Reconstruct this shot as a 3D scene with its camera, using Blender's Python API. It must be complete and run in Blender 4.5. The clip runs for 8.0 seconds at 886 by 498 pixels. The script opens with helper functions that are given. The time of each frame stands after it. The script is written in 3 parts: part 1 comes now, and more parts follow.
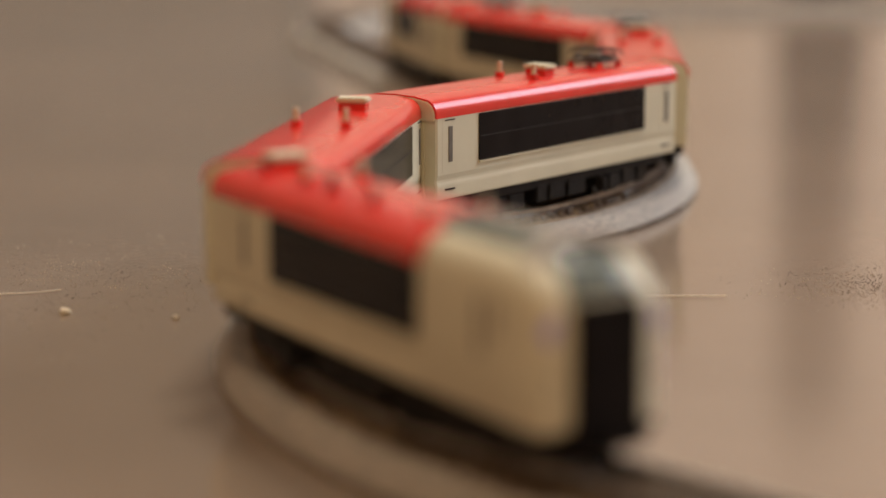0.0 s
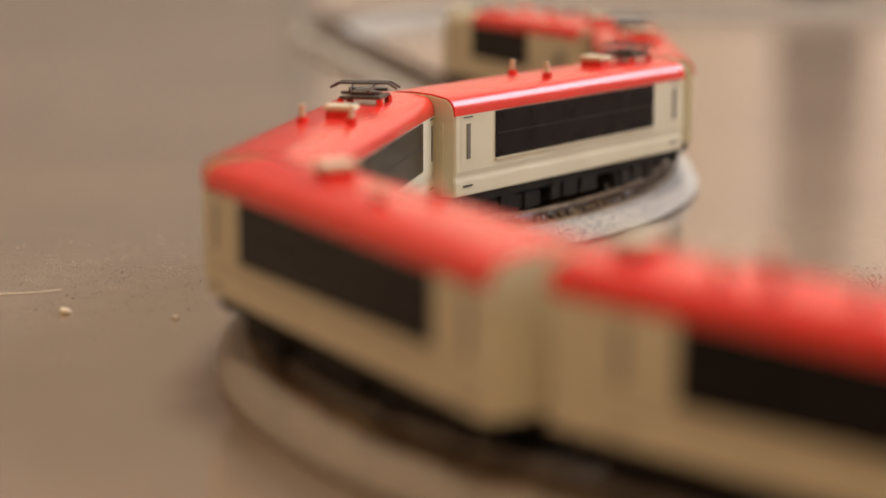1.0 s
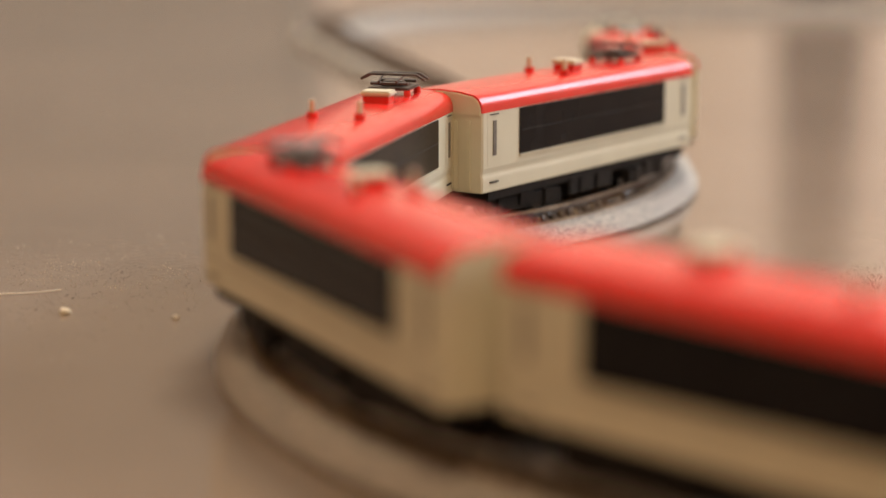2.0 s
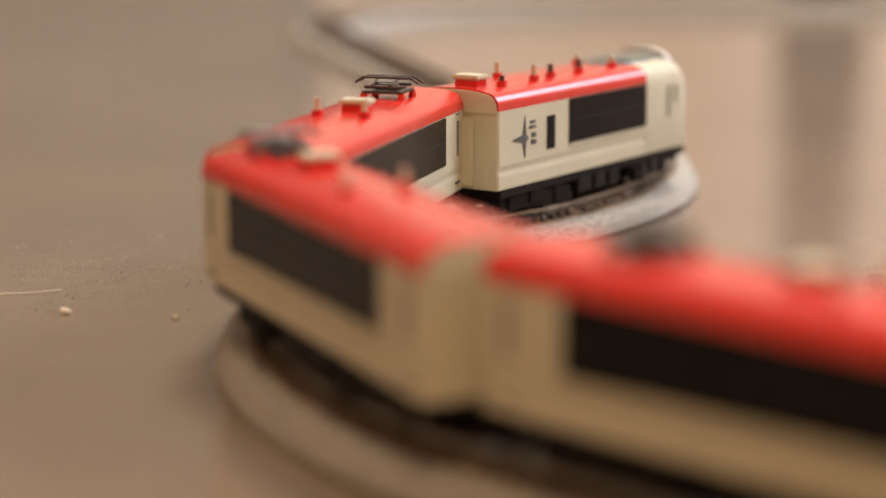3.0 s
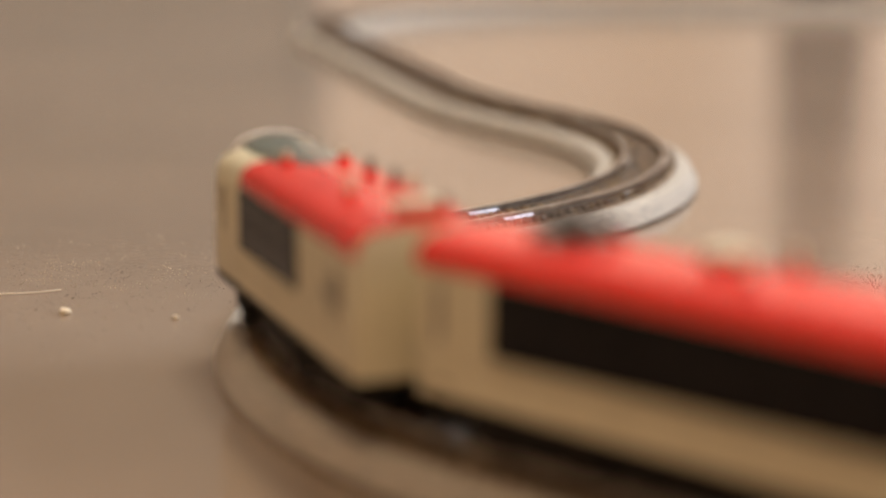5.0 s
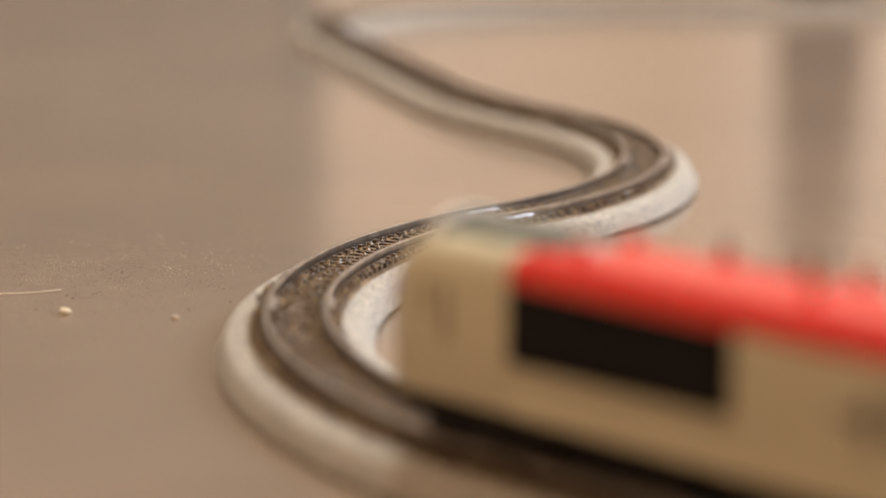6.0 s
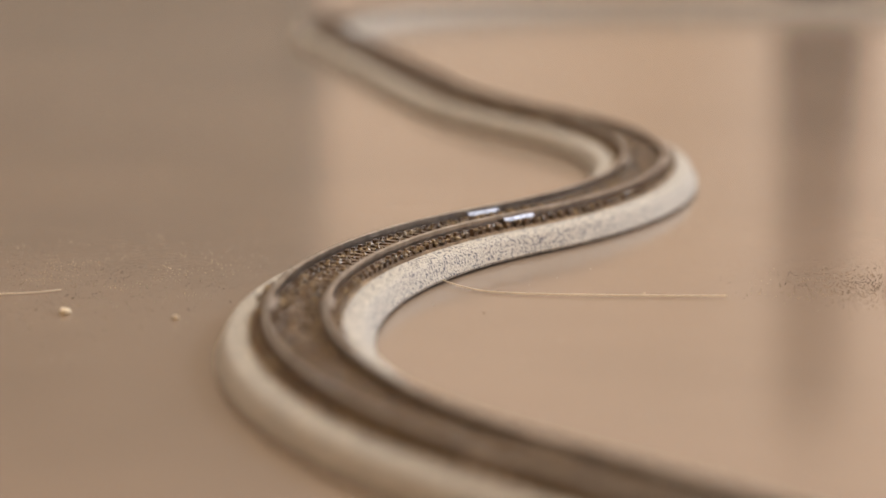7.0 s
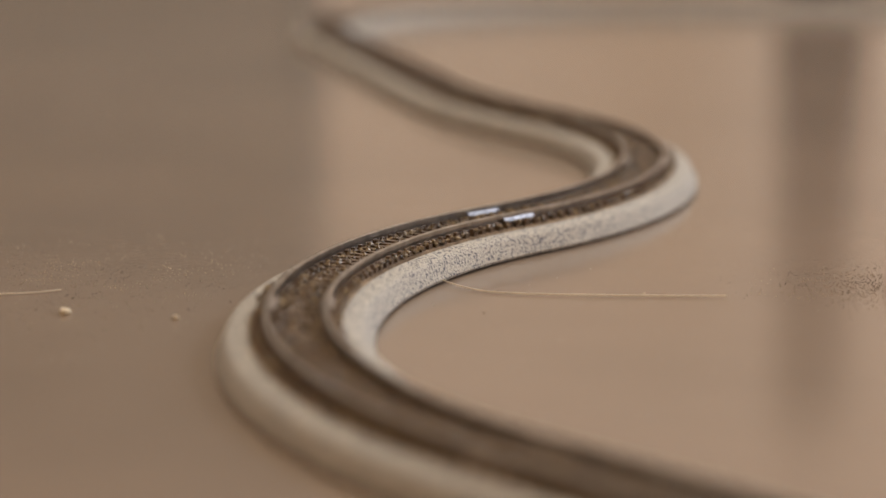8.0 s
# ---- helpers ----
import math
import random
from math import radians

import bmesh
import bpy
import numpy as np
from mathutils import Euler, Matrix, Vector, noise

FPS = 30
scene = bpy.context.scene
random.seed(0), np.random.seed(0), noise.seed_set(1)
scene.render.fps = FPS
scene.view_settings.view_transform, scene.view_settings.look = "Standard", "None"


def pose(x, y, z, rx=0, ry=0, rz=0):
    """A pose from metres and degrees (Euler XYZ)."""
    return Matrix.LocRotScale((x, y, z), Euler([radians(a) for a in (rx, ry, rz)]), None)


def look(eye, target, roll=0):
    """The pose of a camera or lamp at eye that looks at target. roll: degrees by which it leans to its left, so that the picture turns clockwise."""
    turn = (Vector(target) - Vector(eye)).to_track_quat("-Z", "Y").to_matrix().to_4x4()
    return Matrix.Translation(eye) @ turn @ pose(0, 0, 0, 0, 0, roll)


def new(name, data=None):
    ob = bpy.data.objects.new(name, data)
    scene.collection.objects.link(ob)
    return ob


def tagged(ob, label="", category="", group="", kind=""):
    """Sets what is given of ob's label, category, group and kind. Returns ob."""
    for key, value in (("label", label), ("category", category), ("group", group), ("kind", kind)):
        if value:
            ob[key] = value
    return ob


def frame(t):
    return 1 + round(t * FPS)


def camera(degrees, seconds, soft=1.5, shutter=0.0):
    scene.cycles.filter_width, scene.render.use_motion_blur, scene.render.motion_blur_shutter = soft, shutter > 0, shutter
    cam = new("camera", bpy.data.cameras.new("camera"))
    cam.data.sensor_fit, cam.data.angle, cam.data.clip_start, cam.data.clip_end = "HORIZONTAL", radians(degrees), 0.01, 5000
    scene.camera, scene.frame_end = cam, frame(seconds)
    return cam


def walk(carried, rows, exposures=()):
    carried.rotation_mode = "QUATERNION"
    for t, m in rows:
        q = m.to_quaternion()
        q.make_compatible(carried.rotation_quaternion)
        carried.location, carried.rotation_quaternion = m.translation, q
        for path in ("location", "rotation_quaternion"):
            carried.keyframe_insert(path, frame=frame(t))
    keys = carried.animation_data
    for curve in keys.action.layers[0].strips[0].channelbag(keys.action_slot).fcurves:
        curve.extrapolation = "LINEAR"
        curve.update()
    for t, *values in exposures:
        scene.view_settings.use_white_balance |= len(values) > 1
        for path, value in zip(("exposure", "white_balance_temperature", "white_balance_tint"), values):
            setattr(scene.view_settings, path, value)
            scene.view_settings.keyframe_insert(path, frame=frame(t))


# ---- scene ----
# ---------------------------------------------------------------- camera
cam = camera(23.605, 8.0)
cam.data.dof.use_dof = True
cam.data.dof.focus_distance = 0.396
cam.data.dof.aperture_fstop = 8.6
EYE = (0.0, 0.0, 0.07882)
TILT = radians(10.688)
VIEW = look(EYE, (0.0, math.cos(TILT), EYE[2] - math.sin(TILT)))
walk(cam, [(0.0, VIEW), (8.0, VIEW)],
     [(0.0, -0.36), (0.5, -0.16), (1.0, 0.0), (3.5, 0.02), (6.6, 0.02), (7.0, -0.10), (7.5, -0.48), (8.0, -0.54)])

# ---------------------------------------------------------------- world and lights
world = bpy.data.worlds.new("world")
scene.world = world
world.use_nodes = True
world.node_tree.nodes["Background"].inputs[0].default_value = (0.5, 0.45, 0.4, 1)
world.node_tree.nodes["Background"].inputs[1].default_value = 0.05


def area(name, at, to, sx, sy, watts, colour):
    lamp = bpy.data.lights.new(name, "AREA")
    lamp.shape, lamp.size, lamp.size_y, lamp.energy, lamp.color = "RECTANGLE", sx, sy, watts, colour
    ob = new(name, lamp)
    ob.matrix_world = look(at, to)
    return ob


area("window_daylight", (2.12, 1.2, 1.40), (0.0, 0.5, 0.0), 2.5, 1.1, 47, (0.76, 0.84, 1.0))
area("ceiling_lamp_light", (0.25, 1.35, 2.33), (0.25, 1.25, 0.0), 0.7, 0.7, 47, (1.0, 0.92, 0.80))
# warm fill behind the camera, an unseen lamp added for the near sides
area("ceiling_lamp_light", (0.1, -0.9, 2.33), (0.0, -0.4, 0.0), 0.5, 0.5, 19, (1.0, 0.70, 0.42))


# ---------------------------------------------------------------- materials
def material(name, colour, rough=0.5, metal=0.0, second=None, scale=200.0, mix=0.5, bump=0.0, bump_scale=800.0,
             coat=0.0, transmission=0.0, spread=(0.35, 0.65), spec=0.5, rough_var=0.0):
    """Principled surface with noise between two colours, a second finer grain and relief."""
    m = bpy.data.materials.new(name)
    m.use_nodes = True
    nt = m.node_tree
    b = nt.nodes["Principled BSDF"]
    b.inputs["Roughness"].default_value = rough
    b.inputs["Metallic"].default_value = metal
    b.inputs["Coat Weight"].default_value = coat
    b.inputs["Coat Roughness"].default_value = 0.12
    b.inputs["Transmission Weight"].default_value = transmission
    b.inputs["Specular IOR Level"].default_value = spec
    c1 = (*colour, 1)
    c2 = (*(second or tuple(c * 0.86 for c in colour)), 1)
    tc = nt.nodes.new("ShaderNodeTexCoord")
    n1 = nt.nodes.new("ShaderNodeTexNoise")
    n1.inputs["Scale"].default_value = scale
    n1.inputs["Detail"].default_value = 6
    nt.links.new(tc.outputs["Object"], n1.inputs["Vector"])
    ramp = nt.nodes.new("ShaderNodeMapRange")
    ramp.inputs["From Min"].default_value, ramp.inputs["From Max"].default_value = spread
    ramp.inputs["To Max"].default_value = mix * 2
    nt.links.new(n1.outputs["Fac"], ramp.inputs["Value"])
    mx = nt.nodes.new("ShaderNodeMix")
    mx.data_type = "RGBA"
    mx.inputs["A"].default_value, mx.inputs["B"].default_value = c1, c2
    nt.links.new(ramp.outputs["Result"], mx.inputs["Factor"])
    nt.links.new(mx.outputs["Result"], b.inputs["Base Color"])
    if rough_var:
        n3 = nt.nodes.new("ShaderNodeTexNoise")
        n3.inputs["Scale"].default_value = scale * 0.4
        nt.links.new(tc.outputs["Object"], n3.inputs["Vector"])
        rr = nt.nodes.new("ShaderNodeMapRange")
        rr.inputs["To Min"].default_value, rr.inputs["To Max"].default_value = rough - rough_var, rough + rough_var
        nt.links.new(n3.outputs["Fac"], rr.inputs["Value"])
        nt.links.new(rr.outputs["Result"], b.inputs["Roughness"])
    if bump:
        n2 = nt.nodes.new("ShaderNodeTexNoise")
        n2.inputs["Scale"].default_value = bump_scale
        n2.inputs["Detail"].default_value = 4
        nt.links.new(tc.outputs["Object"], n2.inputs["Vector"])
        bp = nt.nodes.new("ShaderNodeBump")
        bp.inputs["Strength"].default_value = bump
        bp.inputs["Distance"].default_value = 0.0004
        nt.links.new(n2.outputs["Fac"], bp.inputs["Height"])
        nt.links.new(bp.outputs["Normal"], b.inputs["Normal"])
    return m


M_FLOOR = material("floor_vinyl", (0.272, 0.208, 0.157), 0.115, second=(0.230, 0.179, 0.137), scale=9, bump=0.05, bump_scale=900, rough_var=0.02)
M_WALL = material("wall_paper", (0.80, 0.645, 0.51), 0.85, scale=30, second=(0.74, 0.59, 0.465), bump=0.2, bump_scale=300)
# brown chosen for the warm light it throws back, not for any panelling
M_BOUNCE_WALL = material("wall_warm_bounce", (0.64, 0.44, 0.27), 0.6, scale=16, second=(0.56, 0.38, 0.23), bump=0.2)
M_CEIL = material("ceiling_paper", (0.8, 0.78, 0.74), 0.9, scale=30)
M_DARKWOOD = material("dark_wood", (0.19, 0.182, 0.162), 0.5, scale=14, second=(0.155, 0.148, 0.132), bump=0.2)
M_DRAWER = material("drawer_wood", (0.26, 0.245, 0.215), 0.5, scale=14, second=(0.22, 0.207, 0.18), bump=0.2)
M_POST = material("post_wood", (0.03, 0.02, 0.016), 0.5, scale=20, second=(0.02, 0.014, 0.011), bump=0.2)
M_LEG = material("leg_wood", (0.13, 0.085, 0.06), 0.5, scale=20, second=(0.10, 0.065, 0.045), bump=0.2)
M_GRAVEL = material("roadbed_speckle", (0.55, 0.52, 0.455), 0.75, second=(0.075, 0.08, 0.115), scale=2100, mix=0.5, spread=(0.50, 0.62), bump=0.8, bump_scale=2400)
M_BALLAST = material("ballast_brown", (0.33, 0.245, 0.165), 0.9, second=(0.10, 0.072, 0.048), scale=120, bump=0.9, bump_scale=1600, spec=0.2)
M_STONE = material("ballast_stone", (0.36, 0.27, 0.15), 0.28, second=(0.04, 0.032, 0.026), scale=500, bump=0.4)
M_SLEEPER = material("sleeper_plastic", (0.17, 0.115, 0.075), 0.36, second=(0.07, 0.05, 0.035), scale=900, bump=0.3, spec=0.3)
M_RAIL = material("nickel_rail", (0.50, 0.47, 0.43), 0.34, metal=1.0, second=(0.33, 0.305, 0.275), scale=300, bump=0.1)
M_JOINER = material("joiner_metal", (0.56, 0.57, 0.60), 0.36, metal=1.0, second=(0.25, 0.25, 0.27), scale=900)
M_CREAM = material("cream_plastic", (0.67, 0.635, 0.475), 0.48, second=(0.62, 0.585, 0.435), scale=90, bump=0.04, rough_var=0.05)
M_RED = material("red_plastic", (0.74, 0.030, 0.020), 0.24, second=(0.66, 0.025, 0.017), scale=120, bump=0.04, coat=0.30, rough_var=0.04)
M_BLACK = material("window_sticker_black", (0.012, 0.011, 0.012), 0.22, second=(0.008, 0.007, 0.008), scale=200, spec=0.1)
M_SEAM = material("seam_grey", (0.035, 0.032, 0.03), 0.6, spec=0.2)
M_GREYGLASS = material("door_glass_grey", (0.16, 0.15, 0.13), 0.3, second=(0.11, 0.10, 0.09))
M_CABGLASS = material("cab_window_grey", (0.30, 0.27, 0.20), 0.35, second=(0.25, 0.225, 0.165))
M_UNDER = material("underframe_black", (0.010, 0.009, 0.009), 0.5, second=(0.016, 0.014, 0.012), scale=300, bump=0.3, spec=0.12)
M_WHEEL = material("wheel_metal", (0.045, 0.042, 0.04), 0.45, metal=0.8)
M_PANTO = material("pantograph_grey", (0.085, 0.07, 0.055), 0.4, second=(0.05, 0.042, 0.035))
M_GLASS = material("canopy_glass", (0.21, 0.25, 0.23), 0.16, second=(0.18, 0.215, 0.195), transmission=0.4)
# lilac base colour stands in for the faint glow of the headlights
M_LENS_GLOW = material("lamp_lens_glow_tint", (0.46, 0.42, 0.84), 0.15, coat=0.6)
M_MARK = material("mark_grey", (0.10, 0.10, 0.10), 0.5)
M_FIBRE = material("dust_fibre", (0.85, 0.76, 0.62), 0.6)
M_CRUMB = material("crumb", (0.75, 0.66, 0.50), 0.8, bump=0.6)
M_DUST = material("dust_specks", (0.50, 0.42, 0.33), 0.9, second=(0.12, 0.1, 0.09), scale=90)
M_WINFRAME = material("window_frame_paint", (0.75, 0.73, 0.70), 0.4)
M_LAMP = bpy.data.materials.new("lamp_glow")
M_LAMP.use_nodes = True
M_LAMP.node_tree.nodes["Principled BSDF"].inputs["Emission Color"].default_value = (1.0, 0.92, 0.82, 1)
M_LAMP.node_tree.nodes["Principled BSDF"].inputs["Emission Strength"].default_value = 3.0
# glow of the added fill lamp
M_FILL_LAMP = M_LAMP.copy()
M_FILL_LAMP.name = "fill_lamp_glow"
M_FILL_LAMP.node_tree.nodes["Principled BSDF"].inputs["Emission Color"].default_value = (1.0, 0.74, 0.48, 1)
M_SKY = bpy.data.materials.new("window_daylight_pane")
M_SKY.use_nodes = True
M_SKY.node_tree.nodes["Principled BSDF"].inputs["Emission Color"].default_value = (0.82, 0.90, 1.0, 1)
M_SKY.node_tree.nodes["Principled BSDF"].inputs["Emission Strength"].default_value = 3.0


# ---------------------------------------------------------------- mesh helpers
def finish(name, bm, mat, parent=None, label="", smooth=False, bevel=0.0, at=None):
    """Link a bmesh as one mesh object, under a thing when a parent is given."""
    if bevel:
        bmesh.ops.bevel(bm, geom=bm.edges[:], offset=bevel, segments=2, affect="EDGES", clamp_overlap=True)
    bmesh.ops.recalc_face_normals(bm, faces=bm.faces[:])
    me = bpy.data.meshes.new(name)
    bm.to_mesh(me)
    bm.free()
    me.materials.append(mat)
    if smooth:
        for f in me.polygons:
            f.use_smooth = True
        me.set_sharp_from_angle(angle=radians(34))
    ob = new(name, me)
    if parent is not None:
        ob.parent = parent
    if at is not None:
        ob.matrix_basis = at
    if label:
        ob["label"] = label
    return ob


def part(name, bm, mat, parent, label="", smooth=False, bevel=0.0, at=None):
    return finish(name, bm, mat, parent, label, smooth, bevel, at)


def box(x0, x1, y0, y1, z0, z1, bm=None):
    bm = bm or bmesh.new()
    bmesh.ops.create_cube(bm, size=1, matrix=Matrix.Translation(((x0 + x1) / 2, (y0 + y1) / 2, (z0 + z1) / 2)) @ Matrix.Diagonal((x1 - x0, y1 - y0, z1 - z0, 1)))
    return bm


def rod(a, b, r, bm=None, sides=8, r2=None):
    bm = bm or bmesh.new()
    a, b = Vector(a), Vector(b)
    turn = (b - a).to_track_quat("Z", "Y").to_matrix().to_4x4()
    bmesh.ops.create_cone(bm, cap_ends=True, segments=sides, radius1=r, radius2=r if r2 is None else r2, depth=(b - a).length,
                          matrix=Matrix.Translation((a + b) / 2) @ turn)
    return bm


def loft(rings, bm=None, caps=True):
    """Skin closed rings of equal length, one after another."""
    bm = bm or bmesh.new()
    rows = [[bm.verts.new(p) for p in ring] for ring in rings]
    n = len(rows[0])
    for a, b in zip(rows, rows[1:]):
        for i in range(n):
            bm.faces.new((a[i], a[(i + 1) % n], b[(i + 1) % n], b[i]))
    if caps:
        bm.faces.new(rows[0][::-1])
        bm.faces.new(rows[-1])
    return bm


def structure(ob, label, category):
    return tagged(ob, label, category, kind="structure")


# ---------------------------------------------------------------- room
XL, XR, YN, YF, HC = -2.3, 2.2, -1.8, 3.0, 2.4
structure(finish("floor", box(XL, XR, YN, YF, -0.1, 0.0), M_FLOOR), "smooth glossy brown vinyl floor with fine dust", "floor")
structure(finish("wall_far", box(XL, XR, YF, YF + 0.1, 0, HC), M_WALL), "plain warm beige papered wall", "wall")
# near and left walls are unseen; their colour bounces warm light onto the train
structure(finish("wall_near", box(XL, XR, YN - 0.1, YN, 0, HC), M_BOUNCE_WALL), "unseen plain wall coloured warm brown to bounce light", "wall")
structure(finish("wall_left", box(XL - 0.1, XL, YN, YF, 0, HC), M_BOUNCE_WALL), "unseen plain wall coloured warm brown to bounce light", "wall")
bm = box(XR, XR + 0.1, YN, -0.1, 0, HC)
box(XR, XR + 0.1, 2.5, YF, 0, HC, bm)
box(XR, XR + 0.1, -0.1, 2.5, 0, 0.8, bm)
box(XR, XR + 0.1, -0.1, 2.5, 2.0, HC, bm)
structure(finish("wall_right", bm, M_WALL), "beige papered wall with a window opening", "wall")
structure(finish("ceiling", box(XL, XR, YN, YF, HC, HC + 0.1), M_CEIL), "plain white papered ceiling", "ceiling")


def room_window(name, x, y, z, half, high, label):
    """Framed window filling an opening half metres to either side of y."""
    win = structure(new(name), label, "window")
    win.matrix_basis = pose(x, y, z)
    for y0, y1, z0, z1 in ((-half, -half + 0.05, 0, high), (half - 0.05, half, 0, high), (-half + 0.05, half - 0.05, 0, 0.05), (-half + 0.05, half - 0.05, high - 0.05, high),
                           (-0.025, 0.025, 0.05, high - 0.05)):
        part("window_frame", box(-0.03, 0.03, y0, y1, z0, z1), M_WINFRAME, win)


room_window("window_1", XR + 0.05, 1.2, 0.8, 1.3, 1.2, "white framed window with bright daylight outside")
structure(finish("backdrop", box(XR + 0.14, XR + 0.16, -0.4, 2.8, 0.5, 2.3), M_SKY), "pale daylight outside the window", "sky")
# the second, smaller lamp is unseen and added only as warm fill
for x, y, r, mat, words in ((0.25, 1.35, 0.24, M_LAMP, "round white ceiling lamp that glows softly"), (0.1, -0.9, 0.18, M_FILL_LAMP, "unseen small round ceiling lamp added as warm fill")):
    lamp = tagged(new("ceiling_lamp"), words, "ceiling lamp")
    lamp.matrix_basis = pose(x, y, HC)
    bm = bmesh.new()
    bmesh.ops.create_cone(bm, cap_ends=True, segments=40, radius1=r * 0.85, radius2=r, depth=0.05, matrix=Matrix.Translation((0, 0, -0.025)))
    part("shade", bm, mat, lamp, smooth=True)
cab_ = tagged(new("cabinet"), "dark wooden cabinet seen only as a reflection in the floor", "cabinet")
cab_.matrix_basis = pose(-1.165, 2.78, 0)
part("body", box(-1.0, 1.0, -0.2, 0.21, 0.0, 1.1), M_DARKWOOD, cab_, bevel=0.006)
for i in range(4):
    part("door", box(-0.99 + i * 0.495, -0.505 + i * 0.495, -0.22, -0.202, 0.32, 1.06), M_DARKWOOD, cab_, bevel=0.004)
    part("drawer", box(-0.99 + i * 0.495, -0.505 + i * 0.495, -0.22, -0.202, 0.04, 0.30), M_DRAWER, cab_, bevel=0.004)
post = tagged(new("table_leg"), "dark square wooden leg standing on the floor", "table leg")
post.matrix_basis = pose(0.502, 2.82, 0)
part("foot", box(-0.052, 0.052, -0.052, 0.052, 0.0, 0.27), M_POST, post, "near-black lower block of the leg", bevel=0.005)
part("leg", box(-0.042, 0.042, -0.042, 0.042, 0.27, 0.7), M_LEG, post, bevel=0.005)

# ---------------------------------------------------------------- track path
ARC_1, ARC_2, ARC_3, ARC_4 = 0.12428, 0.13582, 0.24314, 0.1400
S0 = (0.01107, 0.42064, 0.80591)                       # joint of the two bends
AHEAD = [(ARC_2 * 1.2359, 1 / ARC_2), (0.0290, 0.0), (ARC_3 * 0.2489, -1 / ARC_3), (0.215, 0.0), (ARC_4 * 1.74, -1 / ARC_4), (0.9, 0.0)]
BEHIND = [(ARC_1 * 1.515, -1 / ARC_1), (1.1, 0.0)]
RAIL_TOP = 0.0076


def track(s):
    """Place and heading of the centre line, s metres from the joint (positive away from the camera)."""
    x, y, a = S0
    sign = 1 if s >= 0 else -1
    left = abs(s)
    for length, k in (AHEAD if s >= 0 else BEHIND):
        d = min(left, length)
        if k:
            a1 = a + sign * d * k
            x += (math.sin(a1) - math.sin(a)) / k
            y -= (math.cos(a1) - math.cos(a)) / k
            a = a1
        else:
            x += sign * d * math.cos(a)
            y += sign * d * math.sin(a)
        left -= d
        if left <= 0:
            break
    return x, y, a


def beside(s, off, z):
    """Point off metres to the right of the line at s."""
    x, y, a = track(s)
    return Vector((x + off * math.sin(a), y - off * math.cos(a), z))


def sweep(profile, s0, s1, step=0.003, bm=None):
    n = max(2, int((s1 - s0) / step) + 1)
    return loft([[beside(s0 + (s1 - s0) * i / (n - 1), o, z) for o, z in profile] for i in range(n)], bm)


ROADBED_SIDE = [(0.0124, 0.0004), (0.0126, 0.0009), (0.0113, 0.0036), (0.0109, 0.0041), (0.0103, 0.0044), (0.0078, 0.0046)]
ROADBED = [(-o, z) for o, z in ROADBED_SIDE] + ROADBED_SIDE[::-1]
BED = [(-0.0077, 0.0043), (-0.0071, 0.0050), (0.0071, 0.0050), (0.0077, 0.0043)]


def rail_profile(c):
    return [(c - 0.0008, 0.0053), (c - 0.0008, 0.0056), (c - 0.0003, 0.0058), (c - 0.0003, 0.0066), (c - 0.00045, 0.0068), (c - 0.00045, RAIL_TOP - 0.0001), (c - 0.0003, RAIL_TOP),
            (c + 0.0003, RAIL_TOP), (c + 0.00045, RAIL_TOP - 0.0001), (c + 0.00045, 0.0068), (c + 0.0003, 0.0066), (c + 0.0003, 0.0058), (c + 0.0008, 0.0056), (c + 0.0008, 0.0053)]


GAUGE = 0.00472
SLEEPER = bpy.data.meshes.new("sleeper")
bm = box(-0.00065, 0.00065, -0.0068, 0.0068, 0.0, 0.0013)
for side in (-1, 1):
    for edge in (-1, 1):
        box(-0.0005, 0.0005, side * GAUGE + edge * 0.0012 - 0.0004, side * GAUGE + edge * 0.0012 + 0.0004, 0.0013, 0.0018, bm)
bm.to_mesh(SLEEPER)
bm.free()
SLEEPER.materials.append(M_SLEEPER)


JOINT = 0.0                                        # the open joint with bright joiners


